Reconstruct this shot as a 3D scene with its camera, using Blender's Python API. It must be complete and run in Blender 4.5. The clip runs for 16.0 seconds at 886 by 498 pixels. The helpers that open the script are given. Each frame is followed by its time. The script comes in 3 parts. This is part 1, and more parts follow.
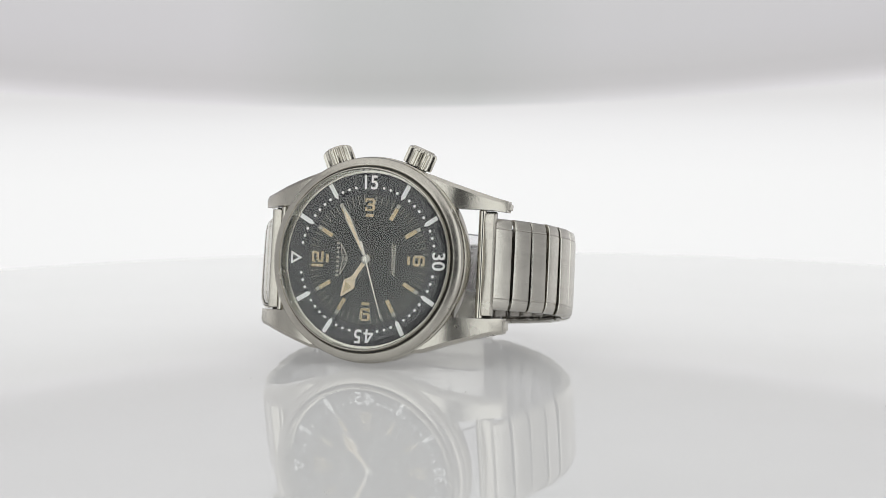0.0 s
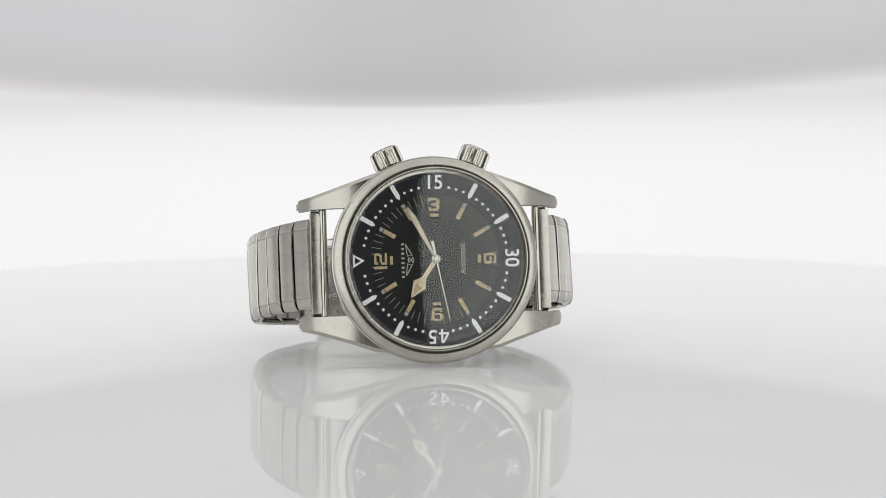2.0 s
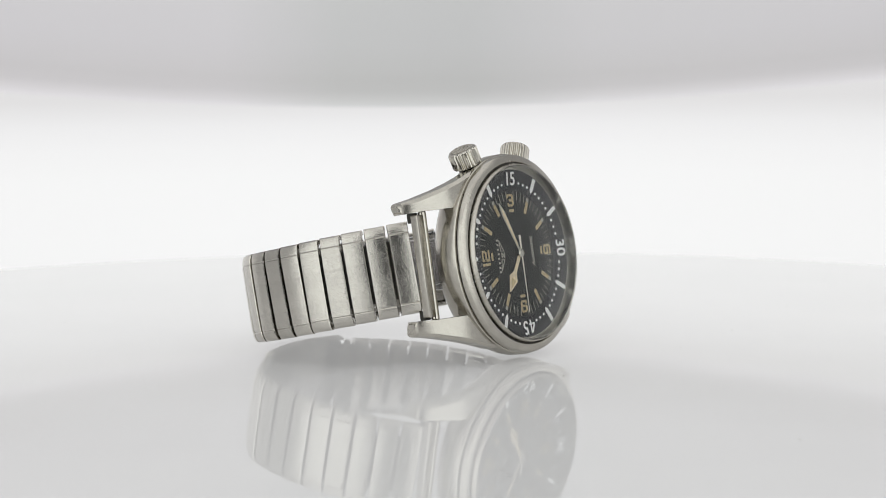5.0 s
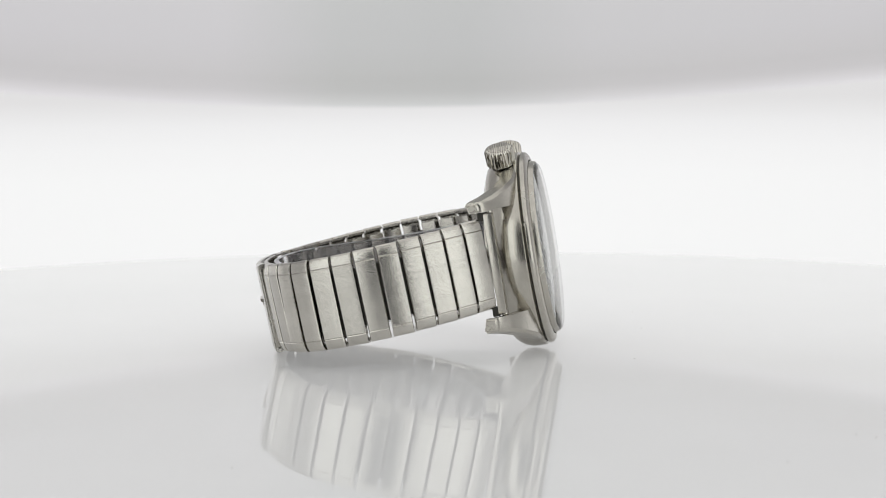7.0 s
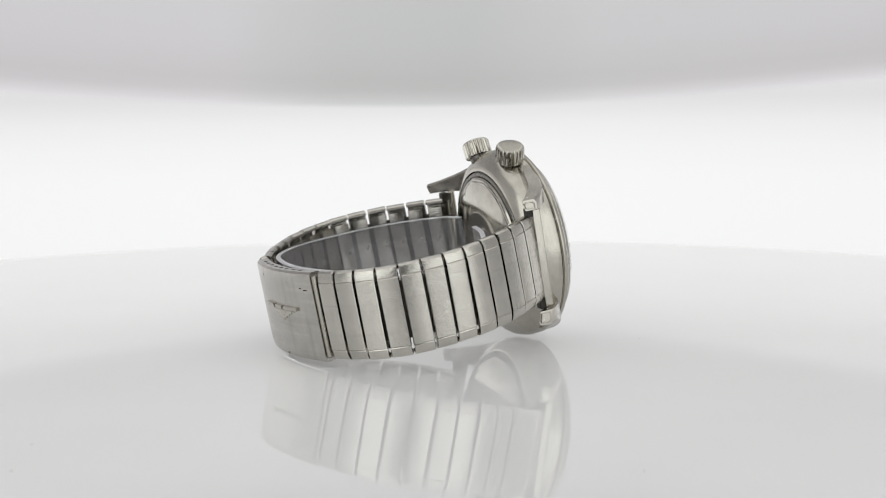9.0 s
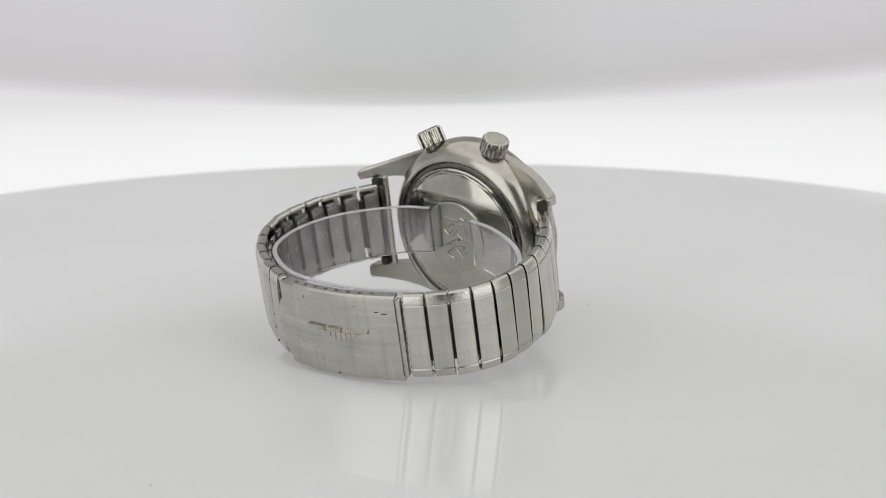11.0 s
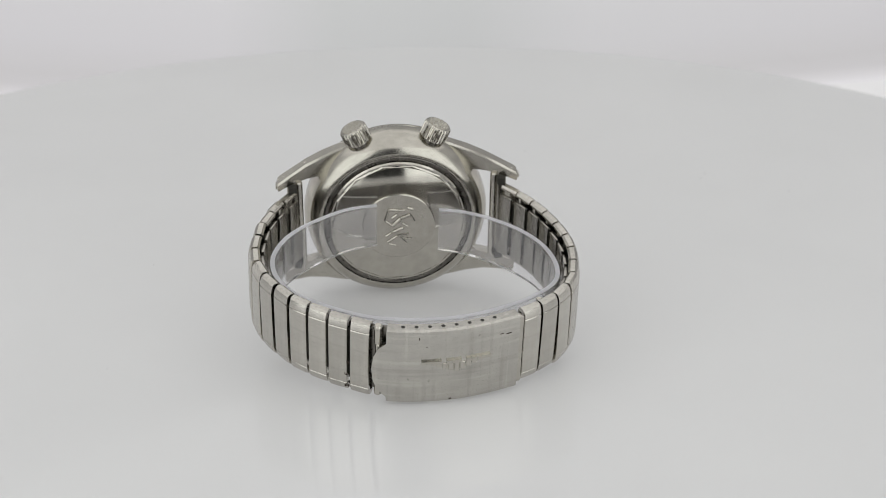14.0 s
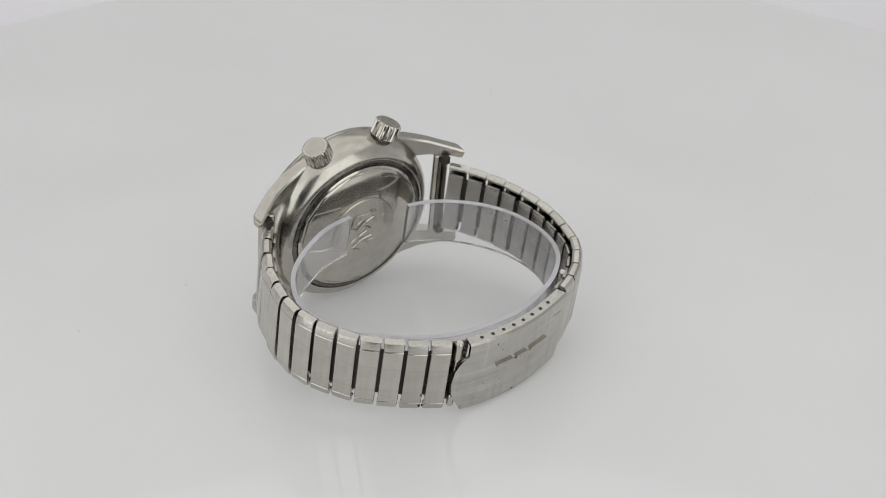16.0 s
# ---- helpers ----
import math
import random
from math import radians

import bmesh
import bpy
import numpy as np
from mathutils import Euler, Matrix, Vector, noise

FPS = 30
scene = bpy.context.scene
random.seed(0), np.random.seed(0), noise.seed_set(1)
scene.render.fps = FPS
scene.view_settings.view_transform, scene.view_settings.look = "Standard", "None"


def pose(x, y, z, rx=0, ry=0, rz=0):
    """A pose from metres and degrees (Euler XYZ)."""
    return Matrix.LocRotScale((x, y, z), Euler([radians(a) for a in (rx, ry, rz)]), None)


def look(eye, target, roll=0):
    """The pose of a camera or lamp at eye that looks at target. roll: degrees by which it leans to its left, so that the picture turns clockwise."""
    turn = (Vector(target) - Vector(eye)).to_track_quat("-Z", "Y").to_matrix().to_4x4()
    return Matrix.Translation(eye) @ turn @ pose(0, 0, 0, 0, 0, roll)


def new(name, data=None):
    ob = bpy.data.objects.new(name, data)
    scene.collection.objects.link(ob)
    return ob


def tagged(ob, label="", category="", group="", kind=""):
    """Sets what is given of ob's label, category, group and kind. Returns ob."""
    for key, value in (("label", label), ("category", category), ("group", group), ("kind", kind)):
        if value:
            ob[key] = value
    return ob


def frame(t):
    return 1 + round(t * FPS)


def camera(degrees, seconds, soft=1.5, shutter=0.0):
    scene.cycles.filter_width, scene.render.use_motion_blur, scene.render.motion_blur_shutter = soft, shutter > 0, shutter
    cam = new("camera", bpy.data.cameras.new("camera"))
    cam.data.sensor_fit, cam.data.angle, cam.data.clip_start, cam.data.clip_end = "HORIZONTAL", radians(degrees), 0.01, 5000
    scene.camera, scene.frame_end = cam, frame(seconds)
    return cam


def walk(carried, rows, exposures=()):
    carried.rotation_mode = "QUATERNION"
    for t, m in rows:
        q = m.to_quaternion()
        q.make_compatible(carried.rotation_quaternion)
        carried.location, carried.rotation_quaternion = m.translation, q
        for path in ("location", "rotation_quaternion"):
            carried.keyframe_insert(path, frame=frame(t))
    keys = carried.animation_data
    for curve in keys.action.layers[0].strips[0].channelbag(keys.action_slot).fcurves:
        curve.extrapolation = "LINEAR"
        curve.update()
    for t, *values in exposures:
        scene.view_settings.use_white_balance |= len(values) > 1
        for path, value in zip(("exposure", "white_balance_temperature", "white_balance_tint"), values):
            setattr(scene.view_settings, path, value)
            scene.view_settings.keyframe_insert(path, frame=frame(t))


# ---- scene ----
DEG = 29.96
cam = camera(DEG, 16.0, soft=0.8)

# ---- camera on a swinging arm, turntable at a steady speed ----
ARM, PIVOT, YAW, ROLL = 0.3638, 0.0214, 1.091, -0.460
SPIN, FRONT = 14.797, 1.5          # degrees a second; the dial faces the camera at FRONT
RISE = [(0.0, 5.38, 0.0), (4.0, 5.38, 0.0), (7.0, 5.38, 0.0), (8.0, 5.38, 0.01), (8.5, 5.62, 0.03), (9.0, 6.33, 0.03),
        (9.5, 7.80, 0.04), (10.0, 9.66, 0.05), (10.5, 11.55, 0.05), (11.0, 13.45, 0.05), (11.5, 15.38, 0.04),
        (12.0, 17.30, 0.01), (12.5, 19.13, -0.02), (13.0, 21.03, -0.05), (13.5, 22.88, -0.08), (14.0, 24.70, -0.12),
        (14.5, 26.50, -0.15), (15.0, 28.44, -0.18), (15.5, 30.34, -0.21), (16.0, 32.19, -0.25)]


def arm_pose(lift, nod):
    e, q, a = radians(lift), radians(lift + nod), radians(YAW)
    eye = Vector((0, -ARM * math.cos(e), PIVOT + ARM * math.sin(e)))
    ahead = Vector((math.sin(a), math.cos(a) * math.cos(q), -math.cos(a) * math.sin(q)))
    return look(eye, eye + ahead, ROLL)


walk(cam, [(t, arm_pose(lift, nod)) for t, lift, nod in RISE])
cam.data.dof.use_dof = True
cam.data.dof.focus_distance = 0.345
cam.data.dof.aperture_fstop = 30.0

# ---- light: white diffusers all round, most added out of view, dim studio behind the camera ----
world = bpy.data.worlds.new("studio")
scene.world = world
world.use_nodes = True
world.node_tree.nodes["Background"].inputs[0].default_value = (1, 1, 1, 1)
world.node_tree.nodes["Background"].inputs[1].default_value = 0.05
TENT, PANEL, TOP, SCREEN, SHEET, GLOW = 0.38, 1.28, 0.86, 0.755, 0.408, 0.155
scene.view_settings.exposure = 0.0


# ---- materials ----
def material(name):
    m = bpy.data.materials.new(name)
    m.use_nodes = True
    nt = m.node_tree
    return m, nt, nt.nodes["Principled BSDF"], nt.nodes.new("ShaderNodeTexCoord")


def ramp(nt, source, stops):
    r = nt.nodes.new("ShaderNodeValToRGB")
    while len(r.color_ramp.elements) < len(stops):
        r.color_ramp.elements.new(0.5)
    for el, (at, c) in zip(r.color_ramp.elements, stops):
        el.position, el.color = at, (*c, 1) if len(c) == 3 else c
    nt.links.new(source, r.inputs[0])
    return r.outputs[0]


def noise_of(nt, vector, scale, detail=3, stretch=(1, 1, 1)):
    mp = nt.nodes.new("ShaderNodeMapping")
    mp.inputs["Scale"].default_value = stretch
    nt.links.new(vector, mp.inputs[0])
    n = nt.nodes.new("ShaderNodeTexNoise")
    n.inputs["Scale"].default_value, n.inputs["Detail"].default_value = scale, detail
    nt.links.new(mp.outputs[0], n.inputs["Vector"])
    return n.outputs[0]


def grey(v):
    return (v, v, v)


def metal(name, colour, rough, spread, grain, stretch, depth, specks=0.0, cross=0.0):
    """Steel with a directional grain, smudges and small scratches."""
    m, nt, b, tc = material(name)
    fine = noise_of(nt, tc.outputs["Object"], grain, 4, stretch)
    smudge = noise_of(nt, tc.outputs["Object"], 260, 4)
    b.inputs["Metallic"].default_value = 1
    mix = nt.nodes.new("ShaderNodeMixRGB")
    mix.blend_type, mix.inputs[0].default_value = "MULTIPLY", 1.0
    c = ramp(nt, smudge, [(0.25, tuple(x * 0.86 for x in colour)), (0.75, colour)])
    nt.links.new(c, mix.inputs[1])
    nt.links.new(ramp(nt, fine, [(0.2, grey(0.88)), (0.8, grey(1.0))]), mix.inputs[2])
    if cross:
        lines = noise_of(nt, tc.outputs["Object"], 620, 3, (1.0, 1.0, 0.04))
        rows = noise_of(nt, tc.outputs["Object"], 620, 3, (0.04, 0.04, 1.0))
        for field in (lines, rows):
            worn = nt.nodes.new("ShaderNodeMixRGB")
            worn.blend_type, worn.inputs[0].default_value = "MULTIPLY", 1.0
            nt.links.new(mix.outputs[0], worn.inputs[1])
            nt.links.new(ramp(nt, field, [(0.36, grey(1 - cross)), (0.44, grey(1.0)), (0.60, grey(1.0)), (0.66, grey(1 + cross))]), worn.inputs[2])
            mix = worn
    if specks:
        spots = noise_of(nt, tc.outputs["Object"], 700, 2)
        tone = nt.nodes.new("ShaderNodeMixRGB")
        tone.inputs[2].default_value = (0.06, 0.045, 0.035, 1)
        nt.links.new(mix.outputs[0], tone.inputs[1])
        nt.links.new(ramp(nt, spots, [(0.74, grey(0)), (0.80, grey(specks))]), tone.inputs[0])
        mix = tone
        info = nt.nodes.new("ShaderNodeObjectInfo")
        piece = nt.nodes.new("ShaderNodeMixRGB")
        piece.blend_type, piece.inputs[0].default_value = "MULTIPLY", 1.0
        nt.links.new(mix.outputs[0], piece.inputs[1])
        nt.links.new(ramp(nt, info.outputs["Random"], [(0.0, grey(0.84)), (1.0, grey(1.0))]), piece.inputs[2])
        mix = piece
    nt.links.new(mix.outputs[0], b.inputs["Base Color"])
    nt.links.new(ramp(nt, smudge, [(0.3, grey(max(rough - spread, 0.03))), (0.75, grey(rough + spread))]), b.inputs["Roughness"])
    bump = nt.nodes.new("ShaderNodeBump")
    bump.inputs["Strength"].default_value, bump.inputs["Distance"].default_value = depth, 0.0002
    nt.links.new(fine, bump.inputs["Height"])
    nt.links.new(bump.outputs[0], b.inputs["Normal"])
    return m


def plain(name, colour, rough=0.5, metallic=0.0, mottle=0.0, scale=900, emit=0.0):
    m, nt, b, tc = material(name)
    b.inputs["Base Color"].default_value = (*colour, 1)
    b.inputs["Roughness"].default_value, b.inputs["Metallic"].default_value = rough, metallic
    if mottle:
        n = noise_of(nt, tc.outputs["Object"], scale, 4)
        nt.links.new(ramp(nt, n, [(0.3, tuple(c * (1 - mottle) for c in colour)), (0.7, tuple(min(1, c * (1 + mottle)) for c in colour))]),
                     b.inputs["Base Color"])
    return m


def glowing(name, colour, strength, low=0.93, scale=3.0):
    """A white cloth or acrylic diffuser, slightly uneven; its glow stands in for lamps behind."""
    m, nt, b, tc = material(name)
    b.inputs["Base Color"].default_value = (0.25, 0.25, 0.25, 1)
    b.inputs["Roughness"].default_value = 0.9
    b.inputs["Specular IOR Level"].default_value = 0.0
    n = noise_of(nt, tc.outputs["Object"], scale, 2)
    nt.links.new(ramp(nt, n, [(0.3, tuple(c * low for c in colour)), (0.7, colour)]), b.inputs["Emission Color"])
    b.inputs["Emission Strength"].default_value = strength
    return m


def clear(name, tint, ior, rough=0.0, share=1.0):
    m, nt, b, tc = material(name)
    b.inputs["Base Color"].default_value = (*tint, 1)
    b.inputs["Transmission Weight"].default_value = share
    b.inputs["IOR"].default_value = ior
    b.inputs["Roughness"].default_value = rough
    return m


WARM = (0.58, 0.555, 0.50)
STEEL = metal("brushed_steel", WARM, 0.25, 0.04, 900, (1, 1, 14), 0.06)
LINK = metal("link_steel", (0.68, 0.655, 0.60), 0.17, 0.06, 1100, (1, 1, 9), 0.22, 0.8, 0.05)
# link steel made greyer: shade inside the bracelet is put into its colour
INNER = metal("inner_link_steel", (0.46, 0.44, 0.405), 0.24, 0.07, 900, (1, 1, 5), 0.15)
CASE = metal("satin_case_steel", (0.58, 0.555, 0.495), 0.21, 0.05, 600, (1, 1, 2), 0.07)
CLASP = metal("clasp_steel", (0.62, 0.60, 0.555), 0.22, 0.05, 900, (1, 1, 14), 0.10, 0.6, 0.085)
POLISH = metal("polished_steel", (0.62, 0.595, 0.535), 0.12, 0.04, 500, (1, 1, 1), 0.03)
# darkest steel, for the ring groove, crown tubes and the shaded hinge gap
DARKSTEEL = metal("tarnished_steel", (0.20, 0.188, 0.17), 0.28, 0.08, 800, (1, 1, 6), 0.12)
BLACK = plain("black_dial", (0.016, 0.017, 0.016), 0.4, 0, 0.12, 300)
RING = plain("black_ring", (0.017, 0.017, 0.020), 0.38, 0, 0.1, 300)
WHITE = plain("white_paint", (0.86, 0.86, 0.86), 0.5)
for dull in (BLACK, RING):
    dull.node_tree.nodes["Principled BSDF"].inputs["Specular IOR Level"].default_value = 0.1
LUME = plain("aged_lume", (0.47, 0.37, 0.21), 0.7, 0, 0.3, 1600)
LUME2 = plain("pale_lume", (0.72, 0.60, 0.42), 0.6, 0, 0.15, 1600)
GILT = plain("grey_print", (0.36, 0.345, 0.30), 0.5)
SILVER = plain("silver_print", (0.46, 0.44, 0.38), 0.45)
# seals and springs; also the dark put into grooves, gaps and holes
GASKETGAP = plain("dark_gasket", (0.03, 0.028, 0.022), 0.6)
DIRT = plain("brown_grime", (0.05, 0.03, 0.022), 0.7, 0, 0.4)
CRYSTAL, nt, b, tc = material("crystal")
see = nt.nodes.new("ShaderNodeBsdfTransparent")
see.inputs[0].default_value = (0.985, 0.99, 0.985, 1)
sheen = nt.nodes.new("ShaderNodeBsdfGlossy")
sheen.inputs["Roughness"].default_value = 0.0
grazing, both = nt.nodes.new("ShaderNodeLayerWeight"), nt.nodes.new("ShaderNodeMixShader")
grazing.inputs["Blend"].default_value = 0.5
steep, most = nt.nodes.new("ShaderNodeMath"), nt.nodes.new("ShaderNodeMath")
steep.operation, steep.inputs[1].default_value = "POWER", 5.0
most.operation, most.inputs[1].default_value, most.inputs[2].default_value = "MULTIPLY_ADD", 0.95, 0.045
nt.links.new(grazing.outputs["Facing"], steep.inputs[0])
nt.links.new(steep.outputs[0], most.inputs[0])
for node, slot in ((most, 0), (see, 1), (sheen, 2)):
    nt.links.new(node.outputs[0], both.inputs[slot])
nt.links.new(both.outputs[0], nt.nodes["Material Output"].inputs[0])
PLASTIC = clear("clear_plastic", (0.94, 0.935, 0.955), 1.45, 0.04, 0.94)
FROST = clear("frosted_edge", (0.86, 0.855, 0.88), 1.3, 0.45, 0.55)


# ---- mesh helpers (lengths in millimetres) ----
MM = 0.001


def part(name, bm, mat, parent, label="", m=None, smooth=True, angle=35):
    for v in bm.verts:
        v.co *= MM
    bmesh.ops.recalc_face_normals(bm, faces=bm.faces)
    me = bpy.data.meshes.new(name)
    for f in bm.faces:
        f.smooth = smooth
    for e in bm.edges:
        if len(e.link_faces) == 2 and e.calc_face_angle(0) > radians(angle):
            e.smooth = False
    bm.to_mesh(me)
    bm.free()
    me.materials.append(mat)
    ob = new(name, me)
    ob.parent = parent
    if m is not None:
        ob.matrix_basis = m
    if label:
        ob["label"] = label
    return ob


def again(ob, m, parent=None):
    """Another object on the same mesh."""
    o = new(ob.name.split(".")[0], ob.data)
    o.parent = parent or ob.parent
    o.matrix_basis = m
    return o


def revolve(profile, seg=96, closed=False):
    """Profile of (radius, height) turned round z; a radius of 0 makes a pole."""
    bm = bmesh.new()
    rings = []
    for r, h in profile:
        if r == 0:
            rings.append([bm.verts.new((0, 0, h))])
        else:
            rings.append([bm.verts.new((r * math.cos(2 * math.pi * k / seg), r * math.sin(2 * math.pi * k / seg), h)) for k in range(seg)])
    pairs = list(zip(rings, rings[1:])) + ([(rings[-1], rings[0])] if closed else [])
    for a, b in pairs:
        for k in range(seg):
            j = (k + 1) % seg
            q = [a[k % len(a)], a[j % len(a)], b[j % len(b)], b[k % len(b)]]
            q = list(dict.fromkeys(q))
            if len(q) > 2:
                bm.faces.new(q)
    return bm


def box(bm, x0, x1, y0, y1, z0, z1, bevel=0.0, seg=2):
    vs = [bm.verts.new(p) for p in ((x0, y0, z0), (x1, y0, z0), (x1, y1, z0), (x0, y1, z0), (x0, y0, z1), (x1, y0, z1), (x1, y1, z1), (x0, y1, z1))]
    fs = [bm.faces.new([vs[i] for i in q]) for q in ((3, 2, 1, 0), (4, 5, 6, 7), (0, 1, 5, 4), (1, 2, 6, 5), (2, 3, 7, 6), (3, 0, 4, 7))]
    if bevel:
        es = {e for f in fs for e in f.edges}
        bmesh.ops.bevel(bm, geom=list(es), offset=bevel, segments=seg, affect="EDGES", profile=0.6)
    return bm


def slab(outline, z0, z1, bevel=0.0):
    """A flat outline with thickness."""
    bm = bmesh.new()
    lo = [bm.verts.new((x, y, z0)) for x, y in outline]
    hi = [bm.verts.new((x, y, z1)) for x, y in outline]
    n = len(outline)
    bm.faces.new(lo[::-1])
    top = bm.faces.new(hi)
    for k in range(n):
        bm.faces.new((lo[k], lo[(k + 1) % n], hi[(k + 1) % n], hi[k]))
    if bevel:
        bmesh.ops.bevel(bm, geom=list(top.edges), offset=bevel, segments=2, affect="EDGES")
    return bm


def tube(bm, a, b, r, seg=16):
    a, b = Vector(a), Vector(b)
    q = (b - a).to_track_quat("Z", "Y")
    rings = []
    for base, rr in ((a, 0.7 * r), (a + (b - a).normalized() * 0.3 * r, r), (b - (b - a).normalized() * 0.3 * r, r), (b, 0.7 * r)):
        rings.append([bm.verts.new(base + q @ Vector((rr * math.cos(2 * math.pi * k / seg), rr * math.sin(2 * math.pi * k / seg), 0))) for k in range(seg)])
    for p, o in zip(rings, rings[1:]):
        for k in range(seg):
            bm.faces.new((p[k], p[(k + 1) % seg], o[(k + 1) % seg], o[k]))
    bm.faces.new(rings[0][::-1])
    bm.faces.new(rings[-1])
    return bm


def lettering(name, text, size, mat, parent, m, thick=0.04, shear=0.0, wide=1.0, bold=0.0, label=""):
    cu = bpy.data.curves.new(name, "FONT")
    cu.body, cu.size, cu.align_x, cu.align_y, cu.extrude, cu.shear, cu.offset = text, size * MM, "CENTER", "CENTER", thick * MM, shear, bold * MM
    tmp = new("tmp", cu)
    me = bpy.data.meshes.new_from_object(tmp.evaluated_get(bpy.context.evaluated_depsgraph_get()))
    bpy.data.objects.remove(tmp)
    for v in me.vertices:
        v.co.x *= wide
    me.materials.clear()
    me.materials.append(mat)
    ob = new(name, me)
    ob.parent, ob.matrix_basis = parent, m
    if label:
        ob["label"] = label
    return ob


def turn(a, r=0.0, h=0.0):
    """In the dial's plane: clockwise angle from the top, radius and height, top side outward."""
    return Matrix.Rotation(radians(-a), 4, "Z") @ Matrix.Translation((0, r * MM, h * MM))


# ---- setting ----
def shell(name, rad, arc0, arc1, low, high, mat, thick=0.003, cols=64, rows=2, label=""):
    """An upright curved sheet round the pivot; angles from +y; low and high are functions of the angle in degrees."""
    bm = bmesh.new()
    for rr in (rad, rad + thick):
        grid = []
        for i in range(cols + 1):
            a = arc0 + (arc1 - arc0) * i / cols
            lo, hi = low(a), high(a)
            grid.append([bm.verts.new((rr * math.sin(radians(a)), rr * math.cos(radians(a)), lo + (hi - lo) * j / rows)) for j in range(rows + 1)])
        for i in range(cols):
            for j in range(rows):
                bm.faces.new((grid[i][j], grid[i + 1][j], grid[i + 1][j + 1], grid[i][j + 1]))
        if rr == rad:
            first = grid
            uv = bm.loops.layers.uv.verify()
            place = {v: (i / cols, j / rows) for i, col in enumerate(grid) for j, v in enumerate(col)}
            for f in bm.faces:
                for l in f.loops:
                    l[uv].uv = place[l.vert]
    rim = [(i, 0) for i in range(cols + 1)] + [(cols, j) for j in range(1, rows + 1)] + [(i, rows) for i in range(cols - 1, -1, -1)] + [(0, j) for j in range(rows - 1, 0, -1)]
    for (i, j), (k, l) in zip(rim, rim[1:] + rim[:1]):
        bm.faces.new((first[i][j], first[k][l], grid[k][l], grid[i][j]))
    bmesh.ops.recalc_face_normals(bm, faces=bm.faces)
    me = bpy.data.meshes.new(name)
    for f in bm.faces:
        f.smooth = True
    bm.to_mesh(me)
    bm.free()
    me.materials.append(mat)
    return tagged(new(name, me), label, "diffuser", kind="structure")


def sag(a):
    return 0.0286 + 0.0090 * (math.sin(radians(a)) * 0.33 / 0.18) ** 2


def build_setting():
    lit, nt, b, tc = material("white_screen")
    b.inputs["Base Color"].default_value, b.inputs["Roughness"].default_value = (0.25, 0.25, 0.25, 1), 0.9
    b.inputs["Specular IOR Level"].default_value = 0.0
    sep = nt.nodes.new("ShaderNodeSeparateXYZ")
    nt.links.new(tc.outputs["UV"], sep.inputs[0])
    # backlight put into the colour: dimmer towards the sheet's lower edge
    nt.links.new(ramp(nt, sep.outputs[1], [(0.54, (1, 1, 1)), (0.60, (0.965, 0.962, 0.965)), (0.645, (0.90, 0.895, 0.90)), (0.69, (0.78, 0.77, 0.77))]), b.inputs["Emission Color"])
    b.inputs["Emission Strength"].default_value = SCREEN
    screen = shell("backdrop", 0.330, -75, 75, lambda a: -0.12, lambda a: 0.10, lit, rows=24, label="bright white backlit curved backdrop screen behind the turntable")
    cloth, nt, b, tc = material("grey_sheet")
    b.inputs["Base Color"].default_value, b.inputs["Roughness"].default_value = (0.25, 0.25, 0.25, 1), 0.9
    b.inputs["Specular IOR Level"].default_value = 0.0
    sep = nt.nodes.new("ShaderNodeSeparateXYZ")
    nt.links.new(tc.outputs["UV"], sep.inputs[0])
    # backlight painted by height: blurred edge, dark line, dimmed above view to darken reflections
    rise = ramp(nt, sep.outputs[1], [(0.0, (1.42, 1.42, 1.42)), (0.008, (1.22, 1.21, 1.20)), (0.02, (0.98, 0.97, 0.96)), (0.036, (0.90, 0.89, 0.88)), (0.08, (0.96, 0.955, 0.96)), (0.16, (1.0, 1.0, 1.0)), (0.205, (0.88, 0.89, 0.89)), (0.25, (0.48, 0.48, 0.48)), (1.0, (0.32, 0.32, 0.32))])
    # backlight painted across the width: brighter sides, greyer middle
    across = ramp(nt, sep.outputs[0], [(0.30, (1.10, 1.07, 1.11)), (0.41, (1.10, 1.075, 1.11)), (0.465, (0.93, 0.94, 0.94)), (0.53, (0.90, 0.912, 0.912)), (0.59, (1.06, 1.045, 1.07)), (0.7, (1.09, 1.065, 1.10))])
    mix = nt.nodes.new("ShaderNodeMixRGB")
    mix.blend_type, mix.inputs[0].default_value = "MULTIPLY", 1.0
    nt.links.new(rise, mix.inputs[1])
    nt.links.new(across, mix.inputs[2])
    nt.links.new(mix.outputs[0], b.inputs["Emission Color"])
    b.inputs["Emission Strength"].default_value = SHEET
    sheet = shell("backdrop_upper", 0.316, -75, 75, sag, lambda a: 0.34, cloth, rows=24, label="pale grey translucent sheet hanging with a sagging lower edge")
    # unseen white tent, added as light: side and back walls, open front, roof panel
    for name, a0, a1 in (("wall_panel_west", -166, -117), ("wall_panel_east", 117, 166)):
        shell(name, 0.85, a0, a1, lambda a: -0.50, lambda a: 0.72, glowing("softbox_cloth", (0.975, 1.0, 0.985), PANEL, 0.9, 4), cols=16, label="unseen bright white softbox panel added beside the camera")
    tent = shell("wall_tent", 0.87, -124, 124, lambda a: -0.55, lambda a: 0.75, glowing("tent_cloth", (1.1, 1.1, 1.1), TENT, 0.5, 3.2), cols=80, label="unseen white translucent light tent wall added around the turntable")
